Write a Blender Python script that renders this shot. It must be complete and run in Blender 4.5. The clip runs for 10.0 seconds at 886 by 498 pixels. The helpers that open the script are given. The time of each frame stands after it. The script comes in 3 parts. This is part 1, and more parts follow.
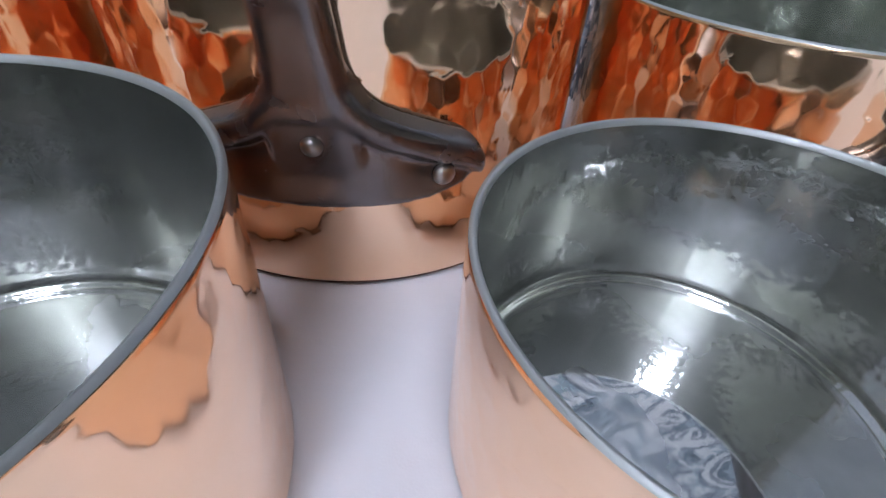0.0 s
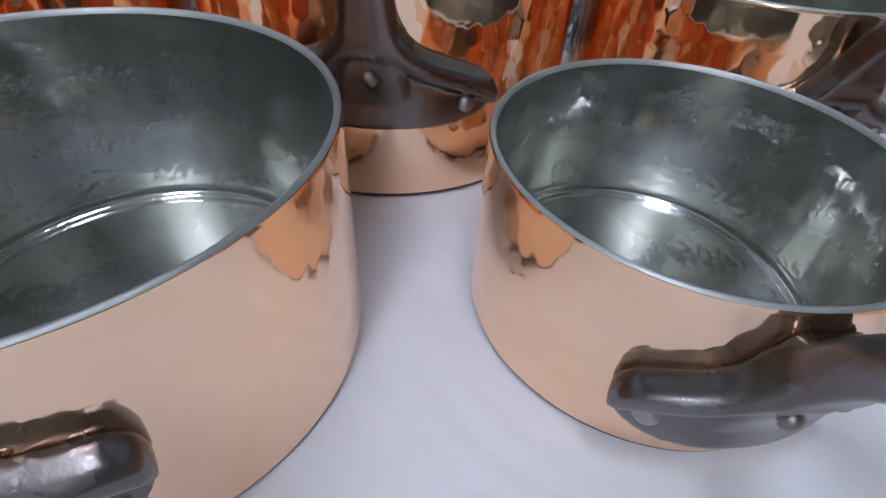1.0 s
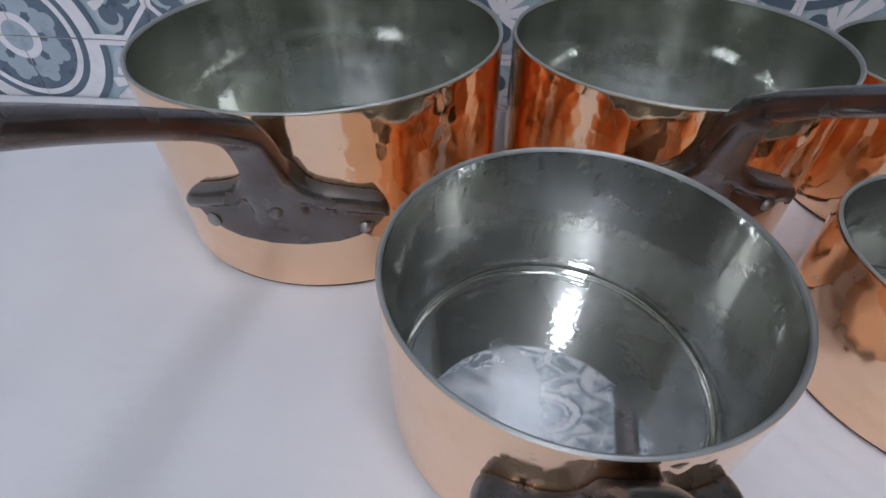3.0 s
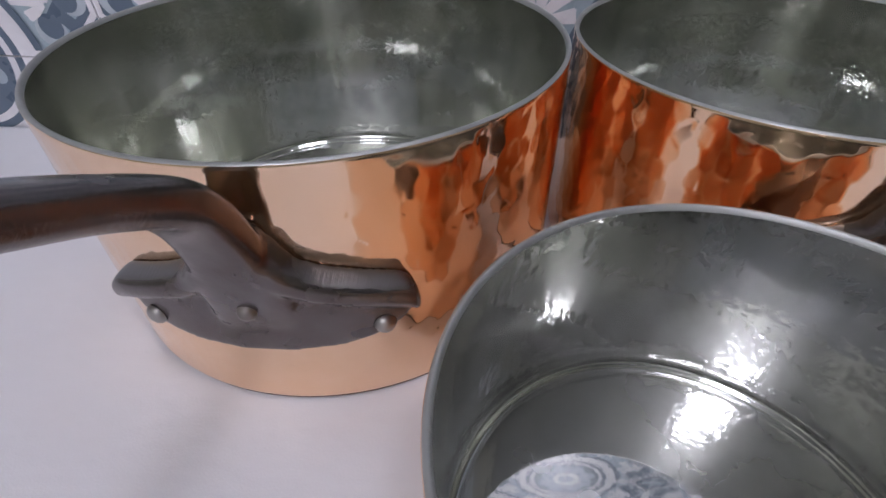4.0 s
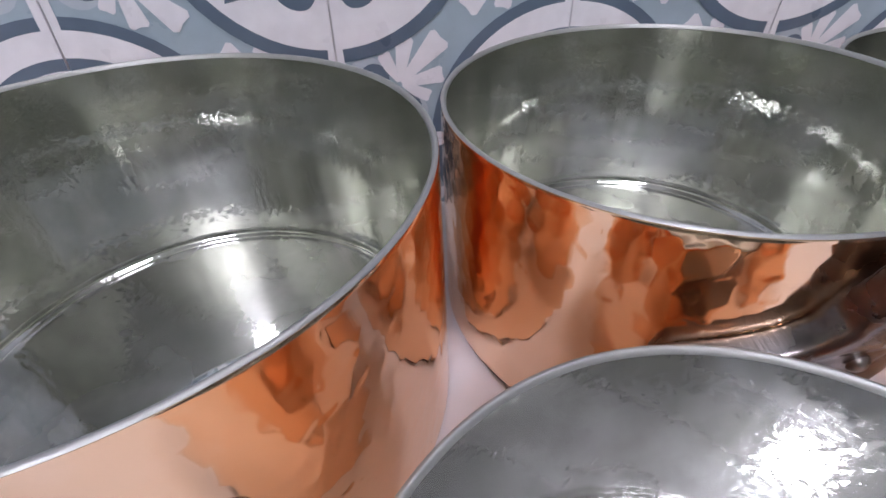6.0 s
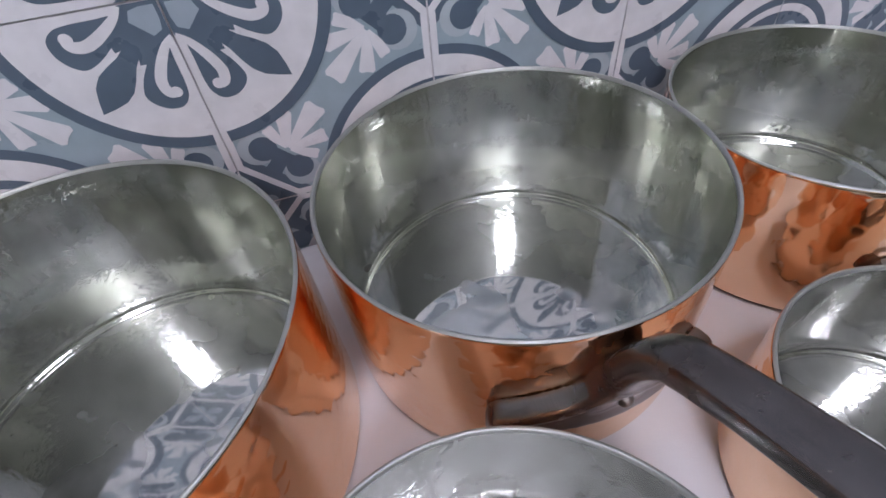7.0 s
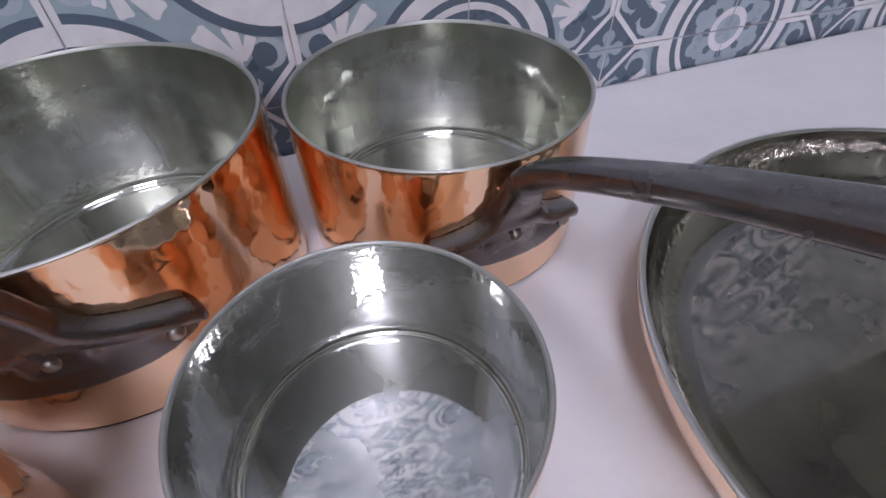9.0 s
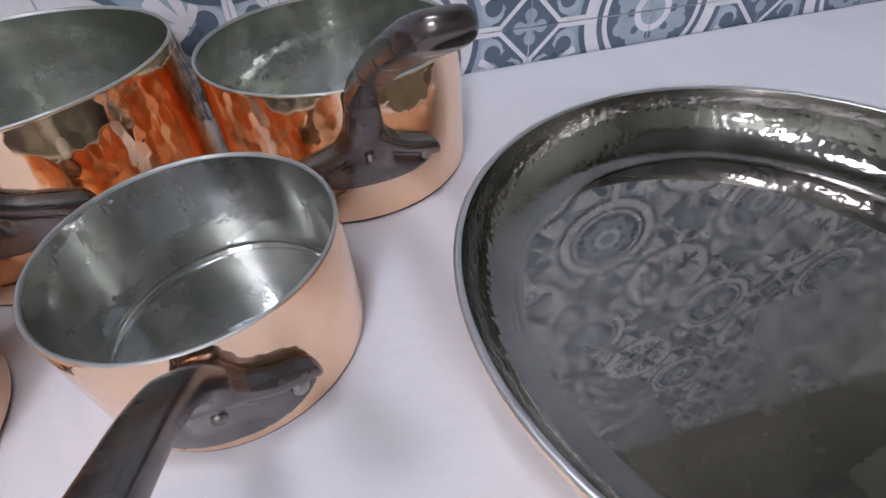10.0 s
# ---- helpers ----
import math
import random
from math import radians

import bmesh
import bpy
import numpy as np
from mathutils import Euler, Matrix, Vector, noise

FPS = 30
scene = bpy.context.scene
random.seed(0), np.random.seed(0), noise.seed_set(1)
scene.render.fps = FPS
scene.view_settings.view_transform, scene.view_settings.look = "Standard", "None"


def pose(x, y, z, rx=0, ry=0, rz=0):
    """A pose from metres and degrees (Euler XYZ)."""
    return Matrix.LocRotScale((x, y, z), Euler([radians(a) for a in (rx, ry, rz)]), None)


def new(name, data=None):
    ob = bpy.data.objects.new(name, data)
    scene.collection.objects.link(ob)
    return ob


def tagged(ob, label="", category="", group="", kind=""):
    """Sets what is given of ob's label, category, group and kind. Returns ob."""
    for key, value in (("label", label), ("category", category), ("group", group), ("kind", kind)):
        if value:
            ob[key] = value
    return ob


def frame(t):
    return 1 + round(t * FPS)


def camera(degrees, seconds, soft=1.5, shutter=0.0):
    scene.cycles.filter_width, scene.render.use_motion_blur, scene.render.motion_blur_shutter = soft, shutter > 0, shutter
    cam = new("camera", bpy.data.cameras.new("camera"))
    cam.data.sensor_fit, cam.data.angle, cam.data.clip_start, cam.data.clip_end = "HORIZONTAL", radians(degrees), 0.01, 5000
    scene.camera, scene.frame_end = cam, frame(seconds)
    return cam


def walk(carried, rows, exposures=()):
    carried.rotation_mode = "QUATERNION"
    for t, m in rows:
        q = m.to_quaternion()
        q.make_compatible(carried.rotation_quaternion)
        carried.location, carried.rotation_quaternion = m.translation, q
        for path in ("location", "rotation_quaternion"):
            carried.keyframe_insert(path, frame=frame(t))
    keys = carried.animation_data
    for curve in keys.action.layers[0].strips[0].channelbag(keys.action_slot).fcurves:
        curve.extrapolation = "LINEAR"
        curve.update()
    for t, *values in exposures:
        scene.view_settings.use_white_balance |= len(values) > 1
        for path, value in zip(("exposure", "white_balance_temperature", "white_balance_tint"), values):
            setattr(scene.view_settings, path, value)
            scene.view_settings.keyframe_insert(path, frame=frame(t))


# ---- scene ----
cam = camera(84.43, 10.0, soft=1.6, shutter=0.0)
PATH = [  # seconds, x, y, z, pitch from straight down, roll, yaw
    (0.0, 0.0322, -0.2139, 0.1232, 49.95, -3.03, 0.03),
    (0.5, 0.0250, -0.2423, 0.1288, 47.43, -3.23, 1.06),
    (1.0, 0.0230, -0.2646, 0.1365, 46.29, -2.93, 0.07),
    (1.5, 0.0066, -0.2867, 0.1555, 46.59, -3.84, -0.81),
    (2.0, -0.0270, -0.3096, 0.1707, 45.99, -3.14, 2.38),
    (2.5, -0.0576, -0.3130, 0.1920, 46.89, 0.09, 3.17),
    (3.0, -0.1064, -0.2887, 0.1941, 47.01, 0.27, 4.47),
    (3.2, -0.1181, -0.2792, 0.1924, 47.77, 0.45, 4.88),
    (4.3, -0.1324, -0.1917, 0.1507, 49.18, 0.39, 2.49),
    (4.5, -0.1330, -0.1806, 0.1447, 49.45, -0.08, 1.63),
    (5.0, -0.1286, -0.1608, 0.1338, 50.62, 1.05, -0.35),
    (5.5, -0.1176, -0.1536, 0.1408, 52.06, 1.55, -5.44),
    (5.7, -0.1176, -0.1554, 0.1468, 52.74, 0.77, -7.58),
    (6.8, -0.0869, -0.1593, 0.2244, 43.43, 5.18, -17.71),
    (7.0, -0.0709, -0.1570, 0.2287, 43.01, 5.57, -18.39),
    (7.5, -0.0142, -0.1461, 0.2302, 39.92, 4.88, -22.27),
    (8.0, 0.0410, -0.1527, 0.2260, 39.25, 5.00, -25.15),
    (8.5, 0.0845, -0.1818, 0.2134, 42.04, 2.50, -24.13),
    (9.0, 0.1031, -0.2280, 0.2039, 44.17, 1.83, -19.58),
    (9.5, 0.1216, -0.2826, 0.1979, 45.62, 1.54, -14.34),
    (10.0, 0.1705, -0.3120, 0.1926, 45.78, 3.29, -15.23),
]
walk(cam, [(t, pose(x, y, z, a, b, c)) for t, x, y, z, a, b, c in PATH],
     exposures=[(0.0, 0.27, 5850, 6), (0.5, 0.10, 5850, 6), (1.0, -0.03, 5900, 5), (1.5, -0.16, 6000, 3), (2.5, -0.14, 6200, 4), (3.0, -0.24, 6250, 5),
                (4.5, -0.10, 6600, 15), (5.0, 0.22, 6600, 15), (5.5, 0.35, 6600, 15), (7.0, 0.08, 6450, 13), (7.5, -0.03, 6480, 12), (8.0, -0.08, 6500, 11), (8.5, 0.1, 6450, 15), (9.0, 0.05, 6450, 16), (9.5, 0.1, 6450, 14), (10.0, 0.15, 6400, 10)])
# ---------------------------------------------------------------- light
world = bpy.data.worlds.new("room_air")
world.use_nodes = True
world.node_tree.nodes["Background"].inputs[0].default_value = (0.30, 0.32, 0.34, 1)
world.node_tree.nodes["Background"].inputs[1].default_value = 0.15
scene.world = world
scene.cycles.max_bounces, scene.cycles.glossy_bounces, scene.cycles.diffuse_bounces = 20, 16, 5


# ---------------------------------------------------------------- materials
def material(name, color, rough=0.5, metal=0.0, spec=0.5):
    m = bpy.data.materials.new(name)
    m.use_nodes = True
    b = m.node_tree.nodes["Principled BSDF"]
    b.inputs["Base Color"].default_value = (*color, 1)
    b.inputs["Roughness"].default_value = rough
    b.inputs["Metallic"].default_value = metal
    b.inputs["Specular IOR Level"].default_value = spec
    return m


def tool(m, kind, **values):
    n = m.node_tree.nodes.new(kind)
    for key, value in values.items():
        n.inputs[key.replace("_", " ")].default_value = value
    return n


def join(m, a, out, b, into):
    m.node_tree.links.new(a.outputs[out], b.inputs[into])


def ramp(m, low, high, c0, c1):
    n = m.node_tree.nodes.new("ShaderNodeValToRGB")
    e = n.color_ramp.elements
    e[0].position, e[1].position = low, high
    e[0].color, e[1].color = (*c0, 1), (*c1, 1)
    return n


def local(m, scale=(1, 1, 1)):
    t = m.node_tree.nodes.new("ShaderNodeTexCoord")
    s = m.node_tree.nodes.new("ShaderNodeMapping")
    s.inputs["Scale"].default_value = scale
    join(m, t, "Object", s, "Vector")
    return s


def noise_into(m, scale, detail, stretch, low, high, c0, c1, into):
    """Noise through a colour ramp into one socket of the surface."""
    b = m.node_tree.nodes["Principled BSDF"]
    n = tool(m, "ShaderNodeTexNoise", Scale=scale, Detail=detail)
    join(m, local(m, stretch), "Vector", n, "Vector")
    r = ramp(m, low, high, c0, c1)
    join(m, n, "Fac", r, "Fac")
    join(m, r, "Color", b, into)
    return n


def relief(m, scale, detail, stretch, strength, depth, voronoi=False):
    """Fine bump; called again it lies on top of the last one."""
    b = m.node_tree.nodes["Principled BSDF"]
    n = tool(m, "ShaderNodeTexVoronoi", Scale=scale) if voronoi else tool(m, "ShaderNodeTexNoise", Scale=scale, Detail=detail)
    join(m, local(m, stretch), "Vector", n, "Vector")
    k = tool(m, "ShaderNodeBump", Strength=strength, Distance=depth)
    join(m, n, "Distance" if voronoi else "Fac", k, "Height")
    old = b.inputs["Normal"].links
    if old:
        m.node_tree.links.new(old[0].from_socket, k.inputs["Normal"])
    join(m, k, "Normal", b, "Normal")


copper = material("copper", (0.97, 0.68, 0.47), 0.06, 1.0)
noise_into(copper, 60, 4, (1, 1, 1), 0.3, 0.7, (0.955, 0.66, 0.44), (0.98, 0.70, 0.495), "Base Color")
noise_into(copper, 25, 5, (1, 1, 1), 0.35, 0.75, (0.035, 0.035, 0.035), (0.13, 0.13, 0.13), "Roughness")

# Dark brown that paints in the shade of the gap under each pan.
contact_shade = material("contact_shade_copper", (0.09, 0.045, 0.035), 0.55, 0.4)
noise_into(contact_shade, 120, 4, (1, 1, 1), 0.3, 0.7, (0.055, 0.028, 0.024), (0.15, 0.075, 0.055), "Base Color")

def hazy(m, share, rough):
    """Wiped metal: part of the sheen is sharp, part spread wide by fine scratches."""
    nodes, links = m.node_tree.nodes, m.node_tree.links
    sharp = nodes["Principled BSDF"]
    wide = nodes.new("ShaderNodeBsdfPrincipled")
    wide.inputs["Metallic"].default_value = 1.0
    wide.inputs["Roughness"].default_value = rough
    if sharp.inputs["Base Color"].links:
        links.new(sharp.inputs["Base Color"].links[0].from_socket, wide.inputs["Base Color"])
    if sharp.inputs["Normal"].links:
        links.new(sharp.inputs["Normal"].links[0].from_socket, wide.inputs["Normal"])
    n = tool(m, "ShaderNodeTexNoise", Scale=22.0, Detail=5.0)
    join(m, local(m), "Vector", n, "Vector")
    r = ramp(m, 0.30, 0.72, (share * 0.6,) * 3, (min(1.0, share * 1.5),) * 3)
    join(m, n, "Fac", r, "Fac")
    mix = nodes.new("ShaderNodeMixShader")
    join(m, r, "Color", mix, 0)
    links.new(sharp.outputs[0], mix.inputs[1])
    links.new(wide.outputs[0], mix.inputs[2])
    links.new(mix.outputs[0], nodes["Material Output"].inputs["Surface"])


def tin_lining(name, low, high, matt, flutes, haze):
    """Tinned wall: wiped in upright strokes, clouded and stained."""
    tin = material(name, (0.80, 0.80, 0.77), 0.18, 1.0)
    noise_into(tin, 30, 5, (1, 1, 0.35), 0.30, 0.70, low, high, "Base Color")
    stain = tool(tin, "ShaderNodeTexNoise", Scale=85.0, Detail=6.0, Roughness=0.7)
    join(tin, local(tin, (1, 1, 0.6)), "Vector", stain, "Vector")
    smudge = ramp(tin, 0.34, 0.58, (0.78, 0.79, 0.76), (1.0, 1.0, 1.0))
    join(tin, stain, "Fac", smudge, "Fac")
    stained = tin.node_tree.nodes.new("ShaderNodeMix")
    stained.data_type, stained.blend_type = "RGBA", "MULTIPLY"
    stained.inputs["Factor"].default_value = 1.0
    tin_face = tin.node_tree.nodes["Principled BSDF"]
    tin.node_tree.links.new(tin_face.inputs["Base Color"].links[0].from_socket, stained.inputs["A"])
    tin.node_tree.links.new(smudge.outputs["Color"], stained.inputs["B"])
    tin.node_tree.links.new(stained.outputs["Result"], tin_face.inputs["Base Color"])
    # wiped matt below, brighter towards the rim
    tc = tin.node_tree.nodes.new("ShaderNodeTexCoord")
    xyz = tin.node_tree.nodes.new("ShaderNodeSeparateXYZ")
    join(tin, tc, "Generated", xyz, "Vector")
    band = ramp(tin, 0.30, 0.75, (matt,) * 3, (matt * 0.4,) * 3)
    join(tin, xyz, "Z", band, "Fac")
    cloud = tool(tin, "ShaderNodeTexNoise", Scale=38.0, Detail=2.5)
    join(tin, local(tin, (1, 1, 0.5)), "Vector", cloud, "Vector")
    spread = ramp(tin, 0.15, 0.85, (0.55, 0.55, 0.55), (1.06, 1.06, 1.06))
    join(tin, cloud, "Fac", spread, "Fac")
    mul = tin.node_tree.nodes.new("ShaderNodeMix")
    mul.data_type, mul.blend_type = "RGBA", "MULTIPLY"
    mul.inputs["Factor"].default_value = 1.0
    tin.node_tree.links.new(band.outputs["Color"], mul.inputs["A"])
    tin.node_tree.links.new(spread.outputs["Color"], mul.inputs["B"])
    tin.node_tree.links.new(mul.outputs["Result"], tin.node_tree.nodes["Principled BSDF"].inputs["Roughness"])
    relief(tin, 42, 3, (1, 1, 0.10), flutes, 0.0010)
    relief(tin, 130, 2, (1, 1, 0.14), 0.34, 0.0006)
    relief(tin, 420, 2, (1, 1, 0.8), 0.30, 0.00025)
    hazy(tin, haze, 0.34)
    return tin


hazy(copper, 0.07, 0.28)
tin_bright = tin_lining("tin_bright", (0.60, 0.62, 0.56), (0.92, 0.915, 0.88), 0.080, 0.34, 0.11)
tin_dull = tin_lining("tin_dull", (0.50, 0.505, 0.475), (0.785, 0.775, 0.755), 0.120, 0.20, 0.16)

tin_rim = material("tin_rim", (0.45, 0.455, 0.44), 0.4, 0.65)
noise_into(tin_rim, 200, 4, (1, 1, 1), 0.3, 0.7, (0.36, 0.36, 0.36), (0.55, 0.55, 0.55), "Roughness")

tin_floor = material("tin_floor", (0.72, 0.73, 0.72), 0.08, 1.0)
noise_into(tin_floor, 30, 5, (1, 1, 1), 0.3, 0.75, (0.66, 0.67, 0.66), (0.82, 0.82, 0.81), "Base Color")
noise_into(tin_floor, 40, 6, (1, 1, 1), 0.35, 0.8, (0.020, 0.020, 0.020), (0.075, 0.075, 0.075), "Roughness")
relief(tin_floor, 700, 2, (1, 1, 1), 0.02, 0.0002)
relief(tin_floor, 60, 2, (1, 1, 1), 0.05, 0.0005)

hazy(tin_floor, 0.23, 0.36)

tin_dark = material("tin_dark", (0.55, 0.54, 0.51), 0.08, 1.0)
noise_into(tin_dark, 14, 3, (1, 1, 1), 0.2, 0.8, (0.36, 0.335, 0.305), (0.52, 0.49, 0.45), "Base Color")
noise_into(tin_dark, 11, 3, (1, 1.6, 1), 0.36, 0.72, (0.015, 0.015, 0.015), (0.075, 0.075, 0.075), "Roughness")
relief(tin_dark, 500, 2, (1, 1, 1), 0.03, 0.0002)
hazy(tin_dark, 0.26, 0.36)

tin_brown = material("tin_brown", (0.38, 0.36, 0.33), 0.1, 1.0)
noise_into(tin_brown, 20, 3, (1, 1, 1), 0.25, 0.75, (0.28, 0.265, 0.245), (0.50, 0.475, 0.445), "Base Color")
noise_into(tin_brown, 40, 3, (1, 1, 1), 0.25, 0.75, (0.07, 0.07, 0.07), (0.20, 0.20, 0.20), "Roughness")
tin_lip = material("tin_lip", (0.80, 0.79, 0.78), 0.2, 1.0)
noise_into(tin_lip, 90, 3, (1, 1, 1), 0.2, 0.8, (0.29, 0.29, 0.29), (0.40, 0.40, 0.40), "Roughness")
relief(tin_lip, 260, 2, (1, 1, 1), 0.3, 0.0004)

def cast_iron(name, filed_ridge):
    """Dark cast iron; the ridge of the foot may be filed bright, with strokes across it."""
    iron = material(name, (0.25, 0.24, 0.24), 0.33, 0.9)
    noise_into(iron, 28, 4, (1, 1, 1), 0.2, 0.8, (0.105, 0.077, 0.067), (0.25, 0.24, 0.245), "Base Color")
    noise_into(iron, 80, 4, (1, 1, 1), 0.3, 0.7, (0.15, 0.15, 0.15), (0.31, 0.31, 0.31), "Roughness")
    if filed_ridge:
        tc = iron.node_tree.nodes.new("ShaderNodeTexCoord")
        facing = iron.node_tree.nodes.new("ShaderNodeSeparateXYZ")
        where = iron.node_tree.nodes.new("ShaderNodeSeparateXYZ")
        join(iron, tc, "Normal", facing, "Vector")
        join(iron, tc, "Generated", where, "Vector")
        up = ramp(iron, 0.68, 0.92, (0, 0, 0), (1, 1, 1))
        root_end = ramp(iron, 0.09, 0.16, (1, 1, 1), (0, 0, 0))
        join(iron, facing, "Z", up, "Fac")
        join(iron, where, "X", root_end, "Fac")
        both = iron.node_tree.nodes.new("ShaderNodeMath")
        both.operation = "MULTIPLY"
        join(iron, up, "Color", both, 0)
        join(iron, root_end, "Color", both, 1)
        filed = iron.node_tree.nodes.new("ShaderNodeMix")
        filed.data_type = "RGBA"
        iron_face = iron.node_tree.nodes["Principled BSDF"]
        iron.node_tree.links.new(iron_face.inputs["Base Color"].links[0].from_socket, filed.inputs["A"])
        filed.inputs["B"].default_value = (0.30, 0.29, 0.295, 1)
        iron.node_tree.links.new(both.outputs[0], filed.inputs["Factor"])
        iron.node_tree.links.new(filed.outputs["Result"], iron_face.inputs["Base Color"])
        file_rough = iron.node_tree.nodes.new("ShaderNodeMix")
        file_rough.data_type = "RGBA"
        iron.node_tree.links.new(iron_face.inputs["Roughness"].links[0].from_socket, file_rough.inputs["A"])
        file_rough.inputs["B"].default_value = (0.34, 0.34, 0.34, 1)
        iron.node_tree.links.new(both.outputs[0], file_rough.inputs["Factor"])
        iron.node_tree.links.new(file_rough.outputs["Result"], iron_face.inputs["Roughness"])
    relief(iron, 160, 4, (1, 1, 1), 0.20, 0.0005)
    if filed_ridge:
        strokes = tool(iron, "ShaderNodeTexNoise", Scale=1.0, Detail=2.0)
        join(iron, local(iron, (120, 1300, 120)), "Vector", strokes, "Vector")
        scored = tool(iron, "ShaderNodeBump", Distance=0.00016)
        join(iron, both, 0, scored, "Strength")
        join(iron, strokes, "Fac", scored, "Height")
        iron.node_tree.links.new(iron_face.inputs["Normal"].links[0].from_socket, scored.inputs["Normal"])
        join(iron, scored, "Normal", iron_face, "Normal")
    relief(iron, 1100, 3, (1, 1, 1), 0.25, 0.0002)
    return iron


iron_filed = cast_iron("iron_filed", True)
iron_smooth = cast_iron("iron_smooth", False)

rivet_dull = material("rivet_dull", (0.24, 0.215, 0.20), 0.38, 1.0)
rivet_steel = material("rivet_steel", (0.38, 0.36, 0.345), 0.33, 1.0)
noise_into(rivet_steel, 300, 3, (1, 1, 1), 0.3, 0.7, (0.25, 0.25, 0.25), (0.45, 0.45, 0.45), "Roughness")

cloth = material("cloth", (0.78, 0.77, 0.80), 0.85, 0.0, 0.2)
noise_into(cloth, 9, 4, (1, 1, 1), 0.3, 0.75, (0.79, 0.77, 0.805), (0.86, 0.84, 0.87), "Base Color")
relief(cloth, 14, 3, (1, 1.6, 1), 0.7, 0.004)
relief(cloth, 40, 3, (1.4, 1, 1), 0.25, 0.0015)
relief(cloth, 1500, 2, (1, 1, 1), 0.25, 0.0003)
olive = material("olive_wall", (0.36, 0.37, 0.32), 0.9)
noise_into(olive, 3, 5, (1, 1, 1), 0.3, 0.7, (0.47, 0.485, 0.41), (0.60, 0.61, 0.53), "Base Color")
umber = material("umber_paint", (0.23, 0.21, 0.165), 0.9)
noise_into(umber, 5, 5, (1, 1, 1), 0.3, 0.7, (0.19, 0.178, 0.138), (0.27, 0.252, 0.195), "Base Color")
white_paint = material("white_paint", (0.8, 0.8, 0.78), 0.8)
wood = material("wood", (0.25, 0.17, 0.10), 0.5)
noise_into(wood, 12, 5, (1, 9, 9), 0.3, 0.7, (0.19, 0.125, 0.07), (0.30, 0.21, 0.13), "Base Color")
floor_stone = material("floor_stone", (0.25, 0.24, 0.22), 0.5)
noise_into(floor_stone, 5, 6, (1, 1, 1), 0.3, 0.7, (0.21, 0.20, 0.185), (0.29, 0.28, 0.255), "Base Color")
GLAZES = []
for name, tone in (("glaze_white", (0.83, 0.81, 0.845)), ("glaze_dark", (0.115, 0.156, 0.212)), ("glaze_mid", (0.37, 0.46, 0.525)), ("glaze_pale", (0.38, 0.45, 0.52)), ("glaze_grey", (0.49, 0.55, 0.60))):
    g = material(name, tone, 0.30)
    noise_into(g, 70, 5, (1, 1, 1), 0.25, 0.8, tuple(c * 0.90 for c in tone), tuple(min(1, c * 1.06) for c in tone), "Base Color")
    noise_into(g, 40, 4, (1, 1, 1), 0.3, 0.7, (0.24, 0.24, 0.24), (0.40, 0.40, 0.40), "Roughness")
    relief(g, 220, 3, (1, 1, 1), 0.12, 0.0004)
    GLAZES.append(g)
glaze_white, glaze_dark, glaze_mid, glaze_pale, glaze_grey = GLAZES
grout = material("grout", (0.62, 0.60, 0.61), 0.9)
noise_into(grout, 60, 4, (1, 1, 1), 0.3, 0.7, (0.54, 0.52, 0.53), (0.68, 0.66, 0.67), "Base Color")
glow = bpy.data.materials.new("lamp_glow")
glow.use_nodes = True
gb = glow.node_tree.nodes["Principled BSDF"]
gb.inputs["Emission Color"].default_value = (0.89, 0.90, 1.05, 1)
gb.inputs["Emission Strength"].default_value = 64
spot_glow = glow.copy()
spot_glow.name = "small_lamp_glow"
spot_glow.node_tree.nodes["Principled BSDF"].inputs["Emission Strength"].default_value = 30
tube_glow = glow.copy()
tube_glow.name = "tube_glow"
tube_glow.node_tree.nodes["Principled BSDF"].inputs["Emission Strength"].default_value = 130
dark_cord = material("dark_cord", (0.05, 0.05, 0.05), 0.6)
grey_boards = material("grey_boards", (0.27, 0.275, 0.26), 0.7)
noise_into(grey_boards, 6, 4, (1, 8, 1), 0.3, 0.7, (0.22, 0.226, 0.215), (0.32, 0.328, 0.315), "Base Color")


# ---------------------------------------------------------------- helpers
def put(name, bm, mat, parent=None, label="", smooth=True):
    me = bpy.data.meshes.new(name)
    bm.to_mesh(me)
    bm.free()
    return put_mesh(name, me, mat, parent, label, smooth)


def put_mesh(name, me, mat, parent=None, label="", smooth=True):
    for m in mat if isinstance(mat, (list, tuple)) else [mat]:
        me.materials.append(m)
    if smooth:
        me.polygons.foreach_set("use_smooth", [True] * len(me.polygons))
    ob = new(name, me)
    if parent:
        ob.parent = parent
    return tagged(ob, label)


def part(name, bm, mat, parent, label="", smooth=True):
    return put(name, bm, mat, parent, label, smooth)


def box(x0, x1, y0, y1, z0, z1, bevel=0.0):
    bm = bmesh.new()
    bmesh.ops.create_cube(bm, size=1)
    for v in bm.verts:
        v.co = ((x0 + x1) / 2 + v.co.x * (x1 - x0), (y0 + y1) / 2 + v.co.y * (y1 - y0), (z0 + z1) / 2 + v.co.z * (z1 - z0))
    if bevel:
        bmesh.ops.bevel(bm, geom=bm.edges[:], offset=bevel, segments=3, profile=0.5, affect="EDGES")
    return bm


